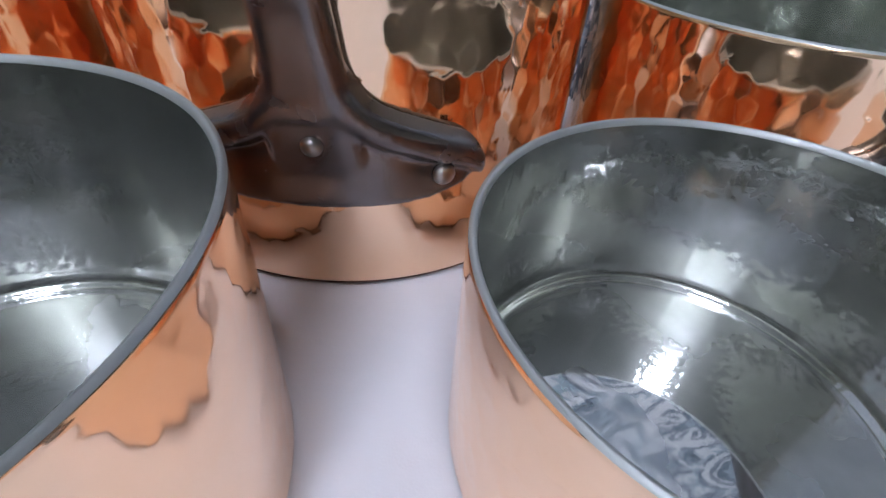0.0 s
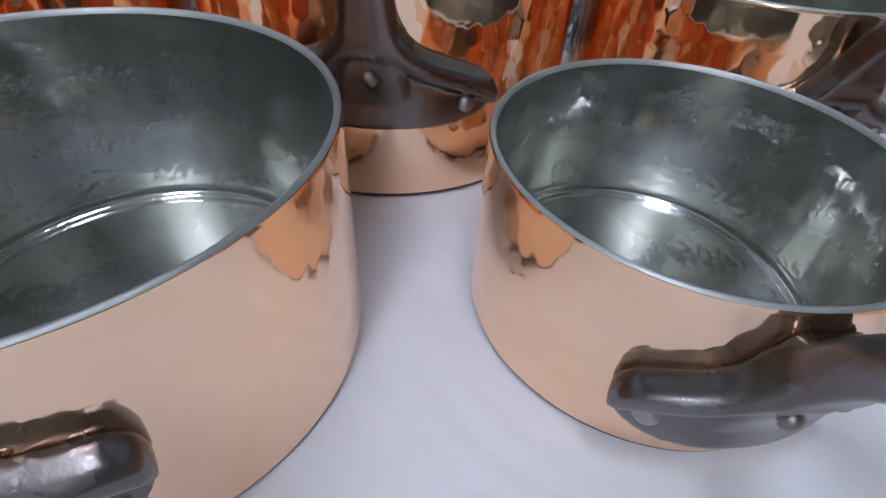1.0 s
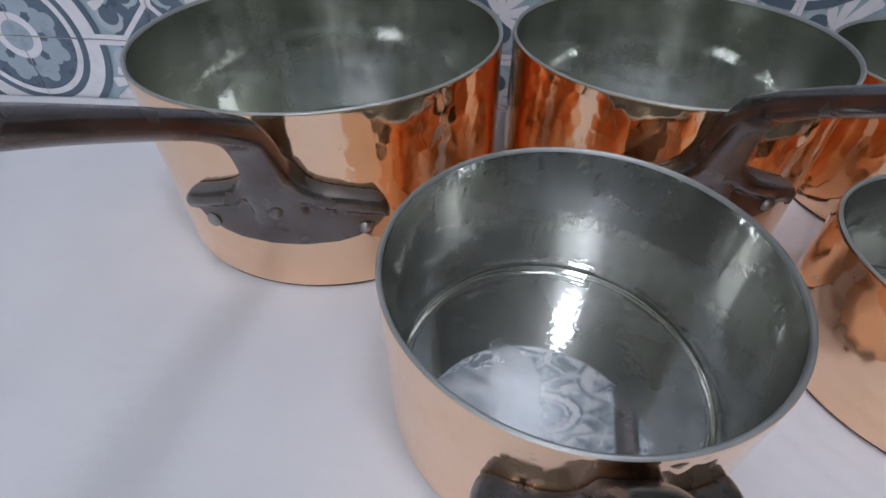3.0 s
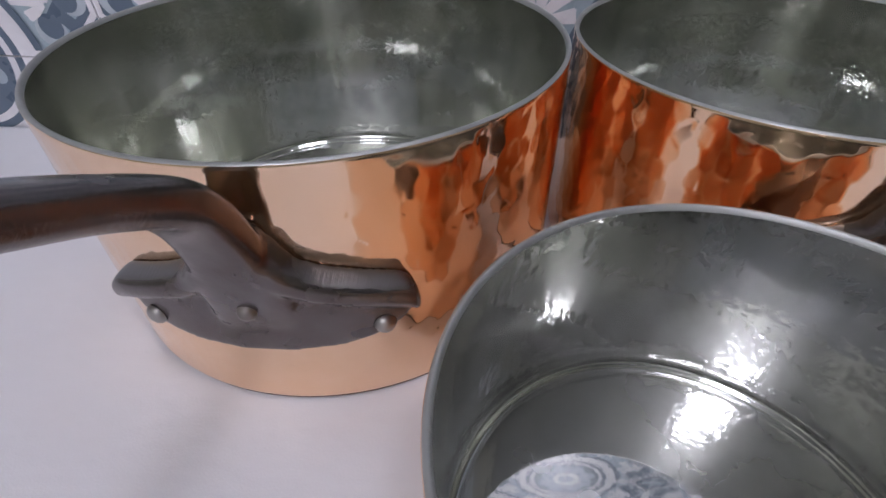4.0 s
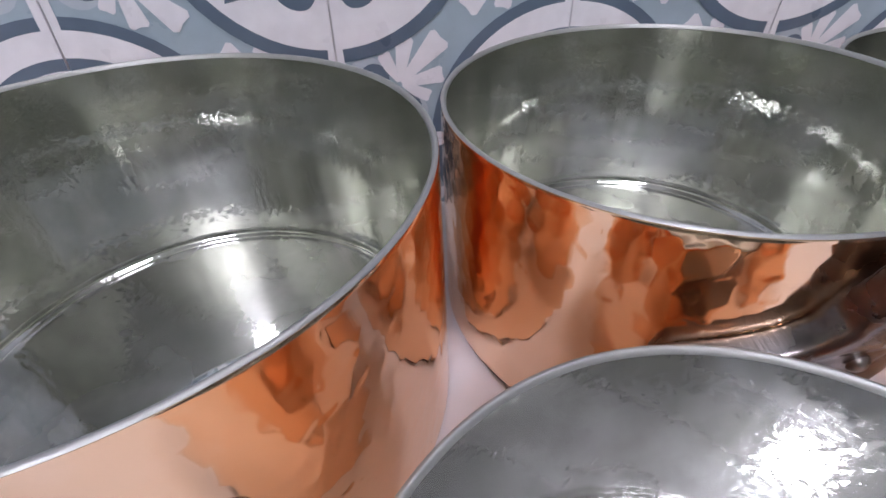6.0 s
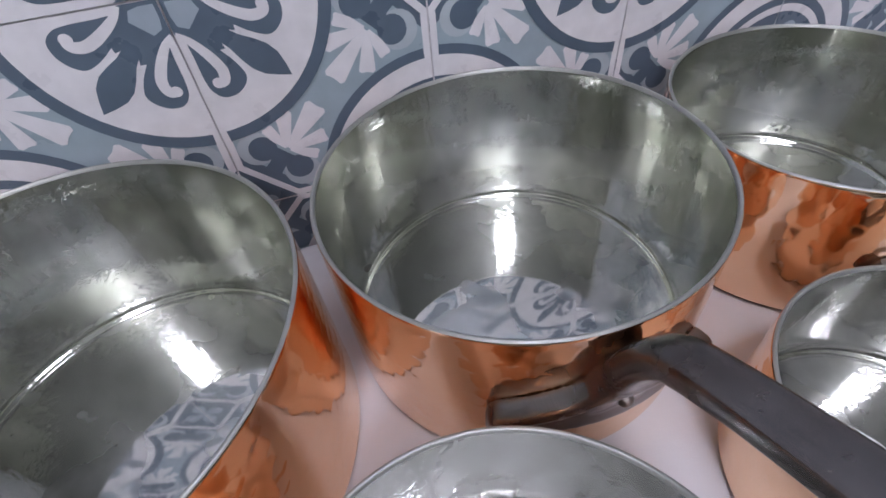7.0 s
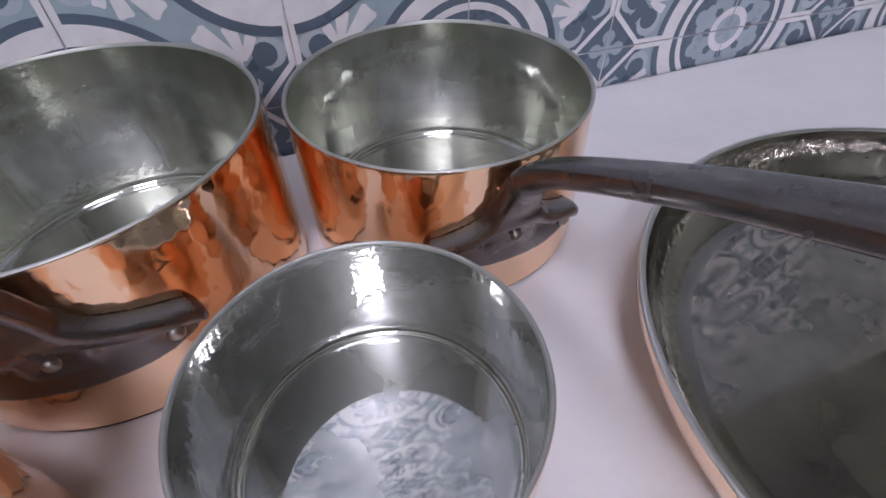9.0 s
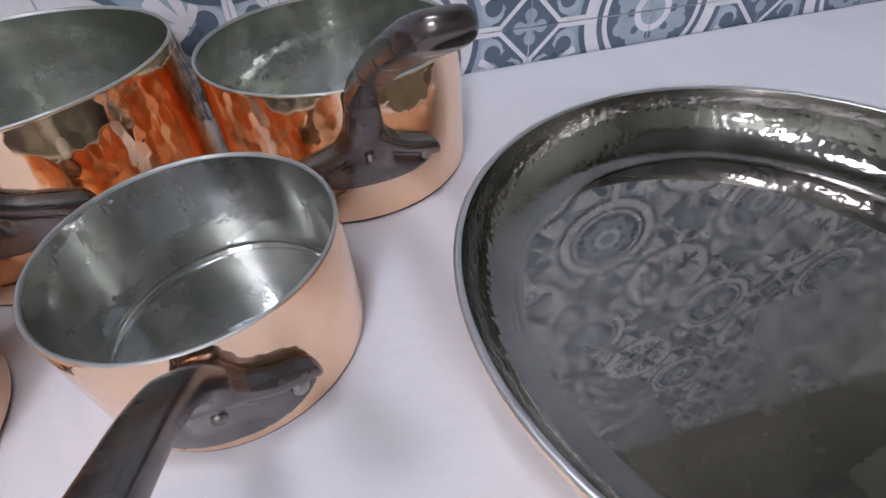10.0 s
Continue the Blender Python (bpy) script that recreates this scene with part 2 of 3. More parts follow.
def revolve(radii, heights, seg):
    """A turned mesh; radii may be an array of rows by seg."""
    r = np.asarray(radii, float)
    if r.ndim == 1:
        r = np.repeat(r[:, None], seg, 1)
    a = np.linspace(0, 2 * math.pi, seg, endpoint=False)
    z = np.asarray(heights, float)
    if z.ndim == 1:
        z = np.repeat(z[:, None], seg, 1)
    n = len(r)
    co = np.stack([r * np.cos(a), r * np.sin(a), z], -1).reshape(-1, 3)
    i = np.arange(n - 1)[:, None] * seg
    j = np.arange(seg)[None, :]
    k = (j + 1) % seg
    quads = np.stack([i + j, i + k, i + seg + k, i + seg + j], -1).reshape(-1, 4)
    me = bpy.data.meshes.new("turned")
    me.from_pydata(co.tolist(), [], quads.tolist())
    return me


def hammer(arc, zz, wide, high, rho, rise, lean, turn, seed):
    """Height of a hammered skin: shallow flat marks in staggered rows, each a little tilted."""
    rng = np.random.default_rng(seed)
    rows = int(zz.max() / high) + 4
    length = arc.max() + (arc[0, 1] - arc[0, 0])
    cols = int(round(length / wide))
    w = length / cols
    jx, jz = rng.uniform(-0.2, 0.2, (rows, cols)) * w, rng.uniform(-0.25, 0.25, (rows, cols)) * high
    ta, tb = rng.normal(0, turn, (rows, cols)), rng.normal(0, lean, (rows, cols))
    best = np.full(arc.shape, 1e9)
    out = np.zeros(arc.shape)
    row0 = np.floor(zz / high).astype(int) + 1
    for dr in (-1, 0, 1):
        r = np.clip(row0 + dr, 0, rows - 1)
        stagger = (r % 2) * 0.5
        col0 = np.floor(arc / w - stagger).astype(int)
        for dc in (-1, 0, 1, 2):
            c = (col0 + dc) % cols
            dx = arc - ((col0 + dc) + stagger) * w - jx[r, c]
            dz = zz - (r - 0.5) * high - jz[r, c]
            d = dx * dx + dz * dz * (wide / high) ** 2
            near = d < best
            best = np.where(near, d, best)
            out = np.where(near, dx * dx / (2 * rho) + dz * dz / (2 * rise) + ta[r, c] * dx + tb[r, c] * dz, out)
    return out


# ---------------------------------------------------------------- saucepans
def sweep(bm, centres, sides, ups, halves, n=16, power=2.6):
    """A closed tube of rounded-square sections along centres."""
    rings = []
    for c, s, u, (a, b) in zip(centres, sides, ups, halves):
        ring = []
        for k in range(n):
            t = 2 * math.pi * k / n
            ct, st = math.cos(t), math.sin(t)
            ring.append(bm.verts.new(Vector(c) + Vector(s) * (a * math.copysign(abs(ct) ** (2 / power), ct)) + Vector(u) * (b * math.copysign(abs(st) ** (2 / power), st))))
        rings.append(ring)
    for p, q in zip(rings, rings[1:]):
        for k in range(n):
            bm.faces.new((p[k], p[(k + 1) % n], q[(k + 1) % n], q[k]))
    bm.faces.new(rings[0][::-1])
    bm.faces.new(rings[-1])


def smooth_path(points, n):
    """Evenly many points on a Catmull-Rom line through the given ones."""
    p = [np.array(q, float) for q in points]
    p = [2 * p[0] - p[1]] + p + [2 * p[-1] - p[-2]]
    out = []
    for i in range(1, len(p) - 2):
        for k in range(n):
            t = k / n
            a, b, c, d = p[i - 1], p[i], p[i + 1], p[i + 2]
            out.append(0.5 * (2 * b + (c - a) * t + (2 * a - 5 * b + 4 * c - d) * t * t + (3 * b - a - 3 * c + d) * t ** 3))
    return out + [p[-2]]


def handle_mesh(R, half, top, end, mid, low, length, rise, lift):
    """Cast handle: curved foot with two ears, stem and rising bar. The handle points to +x."""
    bm = bmesh.new()

    def wrap(s, z, out):
        a = s / (R + 0.003)
        return Vector(((R + out) * math.cos(a), (R + out) * math.sin(a), z))

    def crest(s):
        return top + (end - top) * max(0.0, (abs(s) - 0.012) / (half - 0.020))

    # foot plate: flat below with the rivets, a thick rounded ridge above a groove, round ends
    n, rows = 44, 15
    front, back = [], []
    for i in range(n + 1):
        q = math.sin(math.pi / 2 * (2 * i / n - 1))
        s, q = half * q, abs(q)
        fillet = 0.013 * math.exp(-max(0.0, abs(s) - 0.009) / 0.0030)
        r = 0.0072
        drop = r - math.sqrt(max(0.0, r * r - max(0.0, abs(s) - half + r) ** 2))
        zt = crest(s) + fillet - drop
        zb = low + (crest(half) - r - low) * (1 - (1 - q ** 3.4) ** 0.55)
        taper = min(1.0, (1 - q) * half / 0.0030) ** 0.5
        f, g = [], []
        for k in range(rows + 1):
            v = k / rows
            z = zb + (zt - zb) * v
            h = (zt - z) / (0.0112 + fillet * 0.7)
            swell = max(0.0, 1 - abs(2 * h - 1) ** 2.3) ** 0.5 if h < 1 else 0.0
            out = 0.0040 * min(1.0, 0.30 + 2.6 * max(0.0, h)) + (0.0048 + fillet * 0.15) * taper * swell
            if h > 1:
                out -= 0.0008 * math.exp(-((h - 1.12) / 0.12) ** 2)
            f.append(bm.verts.new(wrap(s, z, out)))
            g.append(bm.verts.new(wrap(s, z, -0.0005)))
        front.append(f)
        back.append(g)
    for i in range(n):
        for k in range(rows):
            bm.faces.new((front[i][k], front[i + 1][k], front[i + 1][k + 1], front[i][k + 1]))
            bm.faces.new((back[i][k], back[i][k + 1], back[i + 1][k + 1], back[i + 1][k]))
        for k in (0, rows):
            bm.faces.new((front[i][k], back[i][k], back[i + 1][k], front[i + 1][k]))
    for i in (0, n):
        for k in range(rows):
            bm.faces.new((front[i][k], front[i][k + 1], back[i][k + 1], back[i][k]))
    # stem and bar in the plane y = 0
    k = length / 0.146
    bar = mid + 0.0025
    line = [(0.0002, mid - 0.013), (0.0030, mid + 0.005), (0.0080, bar + 0.026), (0.017, bar + 0.041), (0.033, bar + 0.054)]
    line += [(0.033 + (r - 0.033) * k, bar + 0.054 + (z - 0.054) * k) for r, z in ((0.05, 0.065), (0.07, 0.077), (0.09, 0.0885), (0.11, 0.099), (0.13, 0.109), (0.139, 0.1135), (0.1440, 0.1160), (0.1462, 0.1171))]
    # the bar turned about its root and lifted
    ox, oz = line[3]
    ca, sa = math.cos(radians(rise)), math.sin(radians(rise))
    line = line[:2] + [(line[2][0], line[2][1] + lift * 0.6)] + [(ox + (r - ox) * ca - (z - oz) * sa, oz + lift + (r - ox) * sa + (z - oz) * ca) for r, z in line[3:]]
    wide = [0.013, 0.0125, 0.0092, 0.0082, 0.0078, 0.0076, 0.0077, 0.0080, 0.0083, 0.0084, 0.0080, 0.0064, 0.0030]
    thick = [0.0025, 0.0045, 0.0062, 0.0058, 0.0050, 0.0046, 0.0044, 0.0043, 0.0043, 0.0043, 0.0041, 0.0034, 0.0018]
    pts = smooth_path([(r, z, a, b) for (r, z), a, b in zip(line, wide, thick)], 6)
    cs = [Vector((R + p[0], 0, p[1])) for p in pts]
    ups = []
    for i in range(len(cs)):
        t = cs[min(i + 1, len(cs) - 1)] - cs[max(i - 1, 0)]
        ups.append(Vector((-t.z, 0, t.x)).normalized())
    sweep(bm, cs, [Vector((0, 1, 0))] * len(cs), ups, [(p[2], p[3]) for p in pts], 24, 3.6)
    bmesh.ops.recalc_face_normals(bm, faces=bm.faces[:])
    return bm


def rivet_mesh(r, high):
    bm = bmesh.new()
    rings = []
    for k in range(5):
        a = math.pi / 2 * k / 4
        rings.append([bm.verts.new((high * math.sin(a), r * math.cos(a) * math.cos(t), r * math.cos(a) * math.sin(t))) for t in np.linspace(0, 2 * math.pi, 14, endpoint=False)] if k < 4 else [bm.verts.new((high, 0, 0))])
    for p, q in zip(rings, rings[1:]):
        for k in range(14):
            bm.faces.new((p[k], p[(k + 1) % 14], q[(k + 1) % 14], q[k]) if len(q) > 1 else (p[k], p[(k + 1) % 14], q[0]))
    return bm


def saucepan(x, y, R, H, turn, half, top, end, mid, low, length, rise, lift, mid_z, side_s, side_z, seed, label):
    root = new("saucepan")
    root.matrix_basis = pose(x, y, 0, 0, 0, turn)
    tagged(root, label, "saucepan", "set of five copper saucepans")
    seg = int(2 * math.pi * R / 0.0009)
    thick = 0.0023
    # copper body: rounded foot, hammered wall
    n = int(H / 0.0009)
    zw = np.linspace(0.0046, H - 0.0005, n)
    arc = np.repeat((np.linspace(0, 2 * math.pi, seg, endpoint=False) * R)[None, :], n, 0)
    zz = np.repeat(zw[:, None], seg, 1)
    skin = hammer(arc, zz, 0.0060, 0.0082, R * 0.80, 0.22, 0.011, 0.010, seed)
    fade = np.clip((zz - 0.0046) / 0.006, 0, 1) * np.clip((H - 0.0005 - zz) / 0.003, 0, 1)
    wall = R - 0.0002 + (skin - 0.0001) * fade
    foot_r = [R - 0.0012, R - 0.0006, R - 0.0003, R - 0.0002]
    foot_z = [0.0017, 0.0019, 0.0024, 0.0034]
    rr = np.concatenate([np.repeat(np.array(foot_r)[:, None], seg, 1), wall, np.full((1, seg), R - 0.0004)])
    hh = np.concatenate([foot_z, zw, [H]])
    body = put_mesh("body", revolve(rr, hh, seg), copper, root)
    body.data.name = "saucepan_body"
    # base disc; its dark edge stands for the shade line at the cloth
    put_mesh("base", revolve([0.0005, R * 0.5, R - 0.0026, R - 0.0014, R - 0.0008, R - 0.0009, R - 0.0016], [0.0012, 0.0010, 0.0002, 0.0004, 0.0010, 0.0015, 0.0019], seg // 2), contact_shade, root, "base with the contact shade painted on as a dark brown edge")
    # tin lining: rim, wall, floor with a small step
    Ri = R - thick
    m = int(H / 0.0011)
    zi = np.linspace(H - 0.0012, 0.0082, m)
    arc2 = np.repeat((np.linspace(0, 2 * math.pi, seg, endpoint=False) * Ri)[None, :], m, 0)
    zz2 = np.repeat(zi[:, None], seg, 1)
    # the big pans are wiped in upright strokes, the small ones finely dimpled all over
    small = R < 0.075
    lean, sway, ripple, even = (0.030, 0.035, 0.10, 0.34) if small else (0.018, 0.060, 0.30, 0.07)
    skin2 = hammer(arc2, zz2, 0.0036 if small else 0.0040, 0.0034, 0.026, 0.045, lean, sway, seed + 50)
    low_band = np.clip((0.034 - zz2) / 0.020, 0, 1) * np.clip((zz2 - 0.009) / 0.003, 0, 1) * ripple + even
    rim_r = [R - 0.0004, R - 0.0007, R - 0.0013, Ri + 0.0009, Ri + 0.0003, Ri]
    rim_z = [H, H + 0.0004, H + 0.0006, H + 0.0006, H + 0.0003, H - 0.0012]
    put_mesh("rim", revolve(rim_r, rim_z, seg), tin_rim, root, "flat filed grey rim")
    end_r = [Ri - 0.0002, Ri - 0.0007, Ri - 0.0016, Ri - 0.0028, Ri - 0.0030]
    end_z = [0.0068, 0.0056, 0.0046, 0.0041, 0.0034]
    rr = np.concatenate([Ri - (skin2 - 0.00004) * low_band, np.repeat(np.array(end_r)[:, None], seg, 1)])
    hh = np.concatenate([zi, end_z])
    put_mesh("lining", revolve(rr, hh, seg), tin_dull if small else tin_bright, root, "dull grey tin lining")
    fl = np.linspace(1, 0.003, 24)
    fr = np.concatenate([[Ri - 0.0030, Ri - 0.0033, Ri - 0.0040, Ri - 0.0046], (Ri - 0.0050) * fl])
    fz = np.concatenate([[0.0034, 0.0033, 0.0036, 0.0041], 0.0042 + 0.0004 * (1 - fl ** 2)])
    put_mesh("inner_floor", revolve(fr, fz, seg), tin_floor, root, "polished tin floor")
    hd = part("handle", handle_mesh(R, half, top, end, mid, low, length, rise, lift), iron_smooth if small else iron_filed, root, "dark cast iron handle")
    mod = hd.modifiers.new("cast", "REMESH")
    mod.mode, mod.voxel_size, mod.use_smooth_shade = "VOXEL", 0.0009, True
    sm = hd.modifiers.new("soft", "SMOOTH")
    sm.factor, sm.iterations = 0.5, 14
    for s, z in ((0, mid_z), (side_s, side_z), (-side_s, side_z)):
        if s == 0:
            rv = part("rivet", rivet_mesh(0.0031, 0.0024), rivet_dull, hd, "dull dark steel rivet")
        else:
            rv = part("rivet", rivet_mesh(0.0037, 0.0026), rivet_steel, hd, "bright steel rivet")
        a = s / (R + 0.005)
        rv.matrix_basis = Matrix.Rotation(a, 4, "Z") @ Matrix.Translation((R + 0.0042 + (0.0030 if s == 0 else 0), 0, z))
    return root


PANS = [  # x, y, radius, height, turn, foot half width, crest inside, crest outside, stem, low edge, bar, its turn up, its lift, middle rivet, side rivet, its height
    (-0.1946, -0.0182, 0.0991, 0.1011, -90.0, 0.050, 0.072, 0.062, 0.0545, 0.035, 0.1550, -2, 0.004, 0.0574, 0.0386, 0.0433),
    (0.0003, 0.0001, 0.0900, 0.0953, -89.8, 0.050, 0.070, 0.059, 0.0560, 0.036, 0.1520, -4, 0.004, 0.0590, 0.0370, 0.0463),
    (0.1769, -0.0009, 0.0797, 0.0840, -85.9, 0.044, 0.058, 0.048, 0.0465, 0.028, 0.1445, -1, -0.002, 0.0483, 0.0347, 0.0370),
    (-0.0688, -0.1647, 0.0709, 0.0780, -86.2, 0.0405, 0.056, 0.053, 0.0440, 0.020, 0.1400, -1, -0.002, 0.0448, 0.0302, 0.0314),
    (0.1012, -0.1425, 0.0615, 0.0646, -84.7, 0.038, 0.046, 0.039, 0.0325, 0.012, 0.1300, -1, -0.006, 0.0355, 0.0283, 0.0252),
]
LABELS = [
    "largest polished hammered copper saucepan with tin lining and iron handle",
    "large polished hammered copper saucepan between two others by the tiles",
    "medium hammered copper saucepan with a long raised iron handle",
    "small copper saucepan in the front row on the white cloth",
    "smallest copper saucepan in the front row beside the wide pan",
]
for i, (row, lab) in enumerate(zip(PANS, LABELS)):
    saucepan(*row, seed=i + 3, label=lab)


# ---------------------------------------------------------------- wide shallow pan
def wide_pan(x, y, R, H):
    root = tagged(new("round_pan"), "wide shallow round copper pan with hammered tin inside", "pan")
    root.matrix_basis = pose(x, y, 0)
    seg = 900
    n = 34
    t = np.linspace(0, 1, n)
    zo = 0.0015 + (H - 0.0015) * t
    ro = R - 0.017 * (1 - t) ** 1.5
    arc = np.repeat((np.linspace(0, 2 * math.pi, seg, endpoint=False) * R)[None, :], n, 0)
    zz = np.repeat(zo[:, None], seg, 1)
    skin = hammer(arc, zz, 0.009, 0.009, 0.15, 0.5, 0.015, 0.010, 77)
    rr = np.concatenate([np.full((1, seg), 0.001), np.full((1, seg), R - 0.021), ro[:, None] + skin * 0.7])
    put_mesh("body", revolve(rr, np.concatenate([[0.0008, 0.0006], zo]), seg), copper, root)
    t = np.linspace(0, 1, 60)
    a = t * math.pi / 2
    zi = H - (H - 0.0045) * np.sin(a) ** 1.0
    ri = R - 0.0035 - 0.030 * (1 - np.cos(a)) ** 1.0
    arc = np.repeat((np.linspace(0, 2 * math.pi, seg, endpoint=False) * R)[None, :], 60, 0)
    zz = np.repeat((t * 0.055)[:, None], seg, 1)
    skin = hammer(arc, zz, 0.0056, 0.0056, 0.06, 0.06, 0.030, 0.030, 78) * np.clip(t * 8, 0, 1)[:, None] * np.clip((1 - t) * 4, 0, 1)[:, None]
    put_mesh("rim", revolve([R, R - 0.0005, R - 0.0014, R - 0.0028, R - 0.0035], [H, H + 0.0006, H + 0.0010, H + 0.0007, H], seg), tin_lip, root, "bright rounded rim")
    put_mesh("lining", revolve(ri[:, None] - skin, zi, seg), tin_brown, root, "hammered brownish tin lining")
    fl = np.linspace(1, 0.003, 30)
    put_mesh("inner_floor", revolve((R - 0.0335) * fl, 0.0045 + 0.0006 * (1 - fl ** 2), seg), tin_dark, root, "flat polished tin floor")


wide_pan(0.3489, -0.2047, 0.1482, 0.0396)

# ---------------------------------------------------------------- table, cloth, room
WALL_Y = 0.0950
bm = bmesh.new()
bmesh.ops.create_grid(bm, x_segments=440, y_segments=380, size=0.5)
for v in bm.verts:
    # the weave is finer in the middle, under the pans
    x, y = 0.2 + (0.25 * v.co.x + 3.0 * v.co.x ** 3) * 3.30, -0.4780 + v.co.y * 1.140
    far = min(1.0, max(0.0, (x - 0.42) / 0.2)) + 0.15
    z = 0.0016 * noise.noise((x * 5, y * 7, 0)) * far + 0.004 * max(0, noise.noise((x * 3.1 + y * 6, y * 9 - x * 3, 4)) - 0.1) * far
    # small ripples pushed up beside the smallest pan
    d, a = math.hypot(x - 0.1012, y + 0.1425) - 0.0615, math.degrees(math.atan2(y + 0.1425, x - 0.1012)) % 360
    if 0.004 < d < 0.060:
        push = min(1.0, (d - 0.004) / 0.010) * (1 - d / 0.060) * math.exp(-((a - 215) / 34) ** 2)
        z += 0.0011 * push * math.sin(d * 2 * math.pi / 0.0125 + 1.5 * noise.noise((x * 20, y * 20, 7)))
    # past the table's edges the cloth hangs down in soft folds
    over = max(0.0, -1.202 - x, x - 1.602, -0.799 - y)
    fold = min(over, 0.1) * 0.12 * math.sin((x + y) * 38)
    v.co = (min(max(x, -1.202), 1.602) + fold, max(y, -0.799) - abs(fold), z * 0.6 - 0.0003 - over)
spread_cloth = tagged(put("tablecloth", bm, cloth), "plain white cotton tablecloth spread flat over the table", "tablecloth")
thick = spread_cloth.modifiers.new("weave", "SOLIDIFY")
thick.thickness, thick.offset = 0.0010, -1
table = tagged(new("table"), "wooden table under a white cloth", "table")
part("tabletop", box(-1.2, 1.6, -0.797, 0.092, -0.034, -0.004, 0.002), wood, table)
for lx in (-1.1, 1.5):
    for ly in (-0.72, 0.02):
        part("leg", box(lx - 0.03, lx + 0.03, ly - 0.03, ly + 0.03, -0.75, -0.034), wood, table, smooth=False)

tagged(put("floor", box(-1.9, 2.2, -2.7, 0.25, -0.80, -0.75), floor_stone, smooth=False), "grey stone floor", "floor", kind="structure")
tagged(put("ceiling", box(-1.9, 2.2, -2.7, 0.25, 2.42, 2.47), grey_boards, smooth=False), "grey stained wooden board ceiling", "ceiling", kind="structure")
tagged(put("wall_south", box(-1.9, 2.2, -2.8, -2.7, -0.8, 2.47), olive, smooth=False), "plain olive wall", "wall", kind="structure")
tagged(put("wall_west", box(-2.0, -1.9, -2.8, 0.25, -0.8, 2.47), olive, smooth=False), "plain olive wall", "wall", kind="structure")
tagged(put("wall_east", box(2.2, 2.3, -2.8, 0.25, -0.8, 2.47), olive, smooth=False), "plain olive wall", "wall", kind="structure")
tagged(put("wall_north_upper", box(-1.9, 2.2, WALL_Y + 0.0010, 0.25, 1.10, 2.47), umber, smooth=False), "plain umber painted wall above the tiles", "wall", kind="structure")
wall_north = tagged(put("wall_north", box(-1.9, 2.2, WALL_Y + 0.0015, 0.25, -0.8, 1.10), grout, smooth=False), "wall faced with patterned blue and white tiles", "wall", kind="structure")

# Unseen panel added in place of a light that moves with the camera.
def stand_in_panel(x, y, half_x, half_y, light):
    lamp = tagged(new("stand_in_panel"), "unseen white ceiling panel standing in for a light carried with the camera", "lamp")
    lamp.matrix_basis = pose(x, y, 2.41)
    part("frame", box(-half_x - 0.02, half_x + 0.02, -half_y - 0.02, half_y + 0.02, -0.01, 0.01, 0.003), white_paint, lamp)
    part("diffuser", box(-half_x, half_x, -half_y, half_y, -0.02, -0.0105), light, lamp, smooth=False)


stand_in_panel(-0.64, -2.08, 0.27, 0.17, glow)


def added_tube_light(x, z, half, high):
    """Unseen tube light in a shallow white wall trough, added behind for lining glints."""
    lamp = tagged(new("added_tube_light"), "unseen white tube light in a shallow trough, added on the olive wall for glints", "lamp")
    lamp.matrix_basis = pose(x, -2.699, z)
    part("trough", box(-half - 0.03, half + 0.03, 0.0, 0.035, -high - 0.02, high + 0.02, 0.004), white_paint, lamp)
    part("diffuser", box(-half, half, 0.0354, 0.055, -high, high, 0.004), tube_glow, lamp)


added_tube_light(-0.35, 1.22, 0.20, 0.022)


# Added and unseen: lights the cloth from above and casts the handles' shadows.
def added_pendant(x, y, z, half_x, half_y):
    lamp = tagged(new("added_pendant"), "unseen small flat white lamp on a cord, added over the table", "lamp")
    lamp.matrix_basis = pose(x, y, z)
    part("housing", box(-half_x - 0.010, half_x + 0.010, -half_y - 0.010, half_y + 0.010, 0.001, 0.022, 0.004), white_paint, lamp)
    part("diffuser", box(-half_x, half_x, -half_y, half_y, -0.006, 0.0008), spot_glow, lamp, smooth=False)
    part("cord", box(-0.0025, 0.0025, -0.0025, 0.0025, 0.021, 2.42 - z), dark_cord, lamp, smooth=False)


added_pendant(0.08, -0.34, 1.15, 0.10, 0.075)


# ---------------------------------------------------------------- patterned wall tiles
TILE = 0.1195


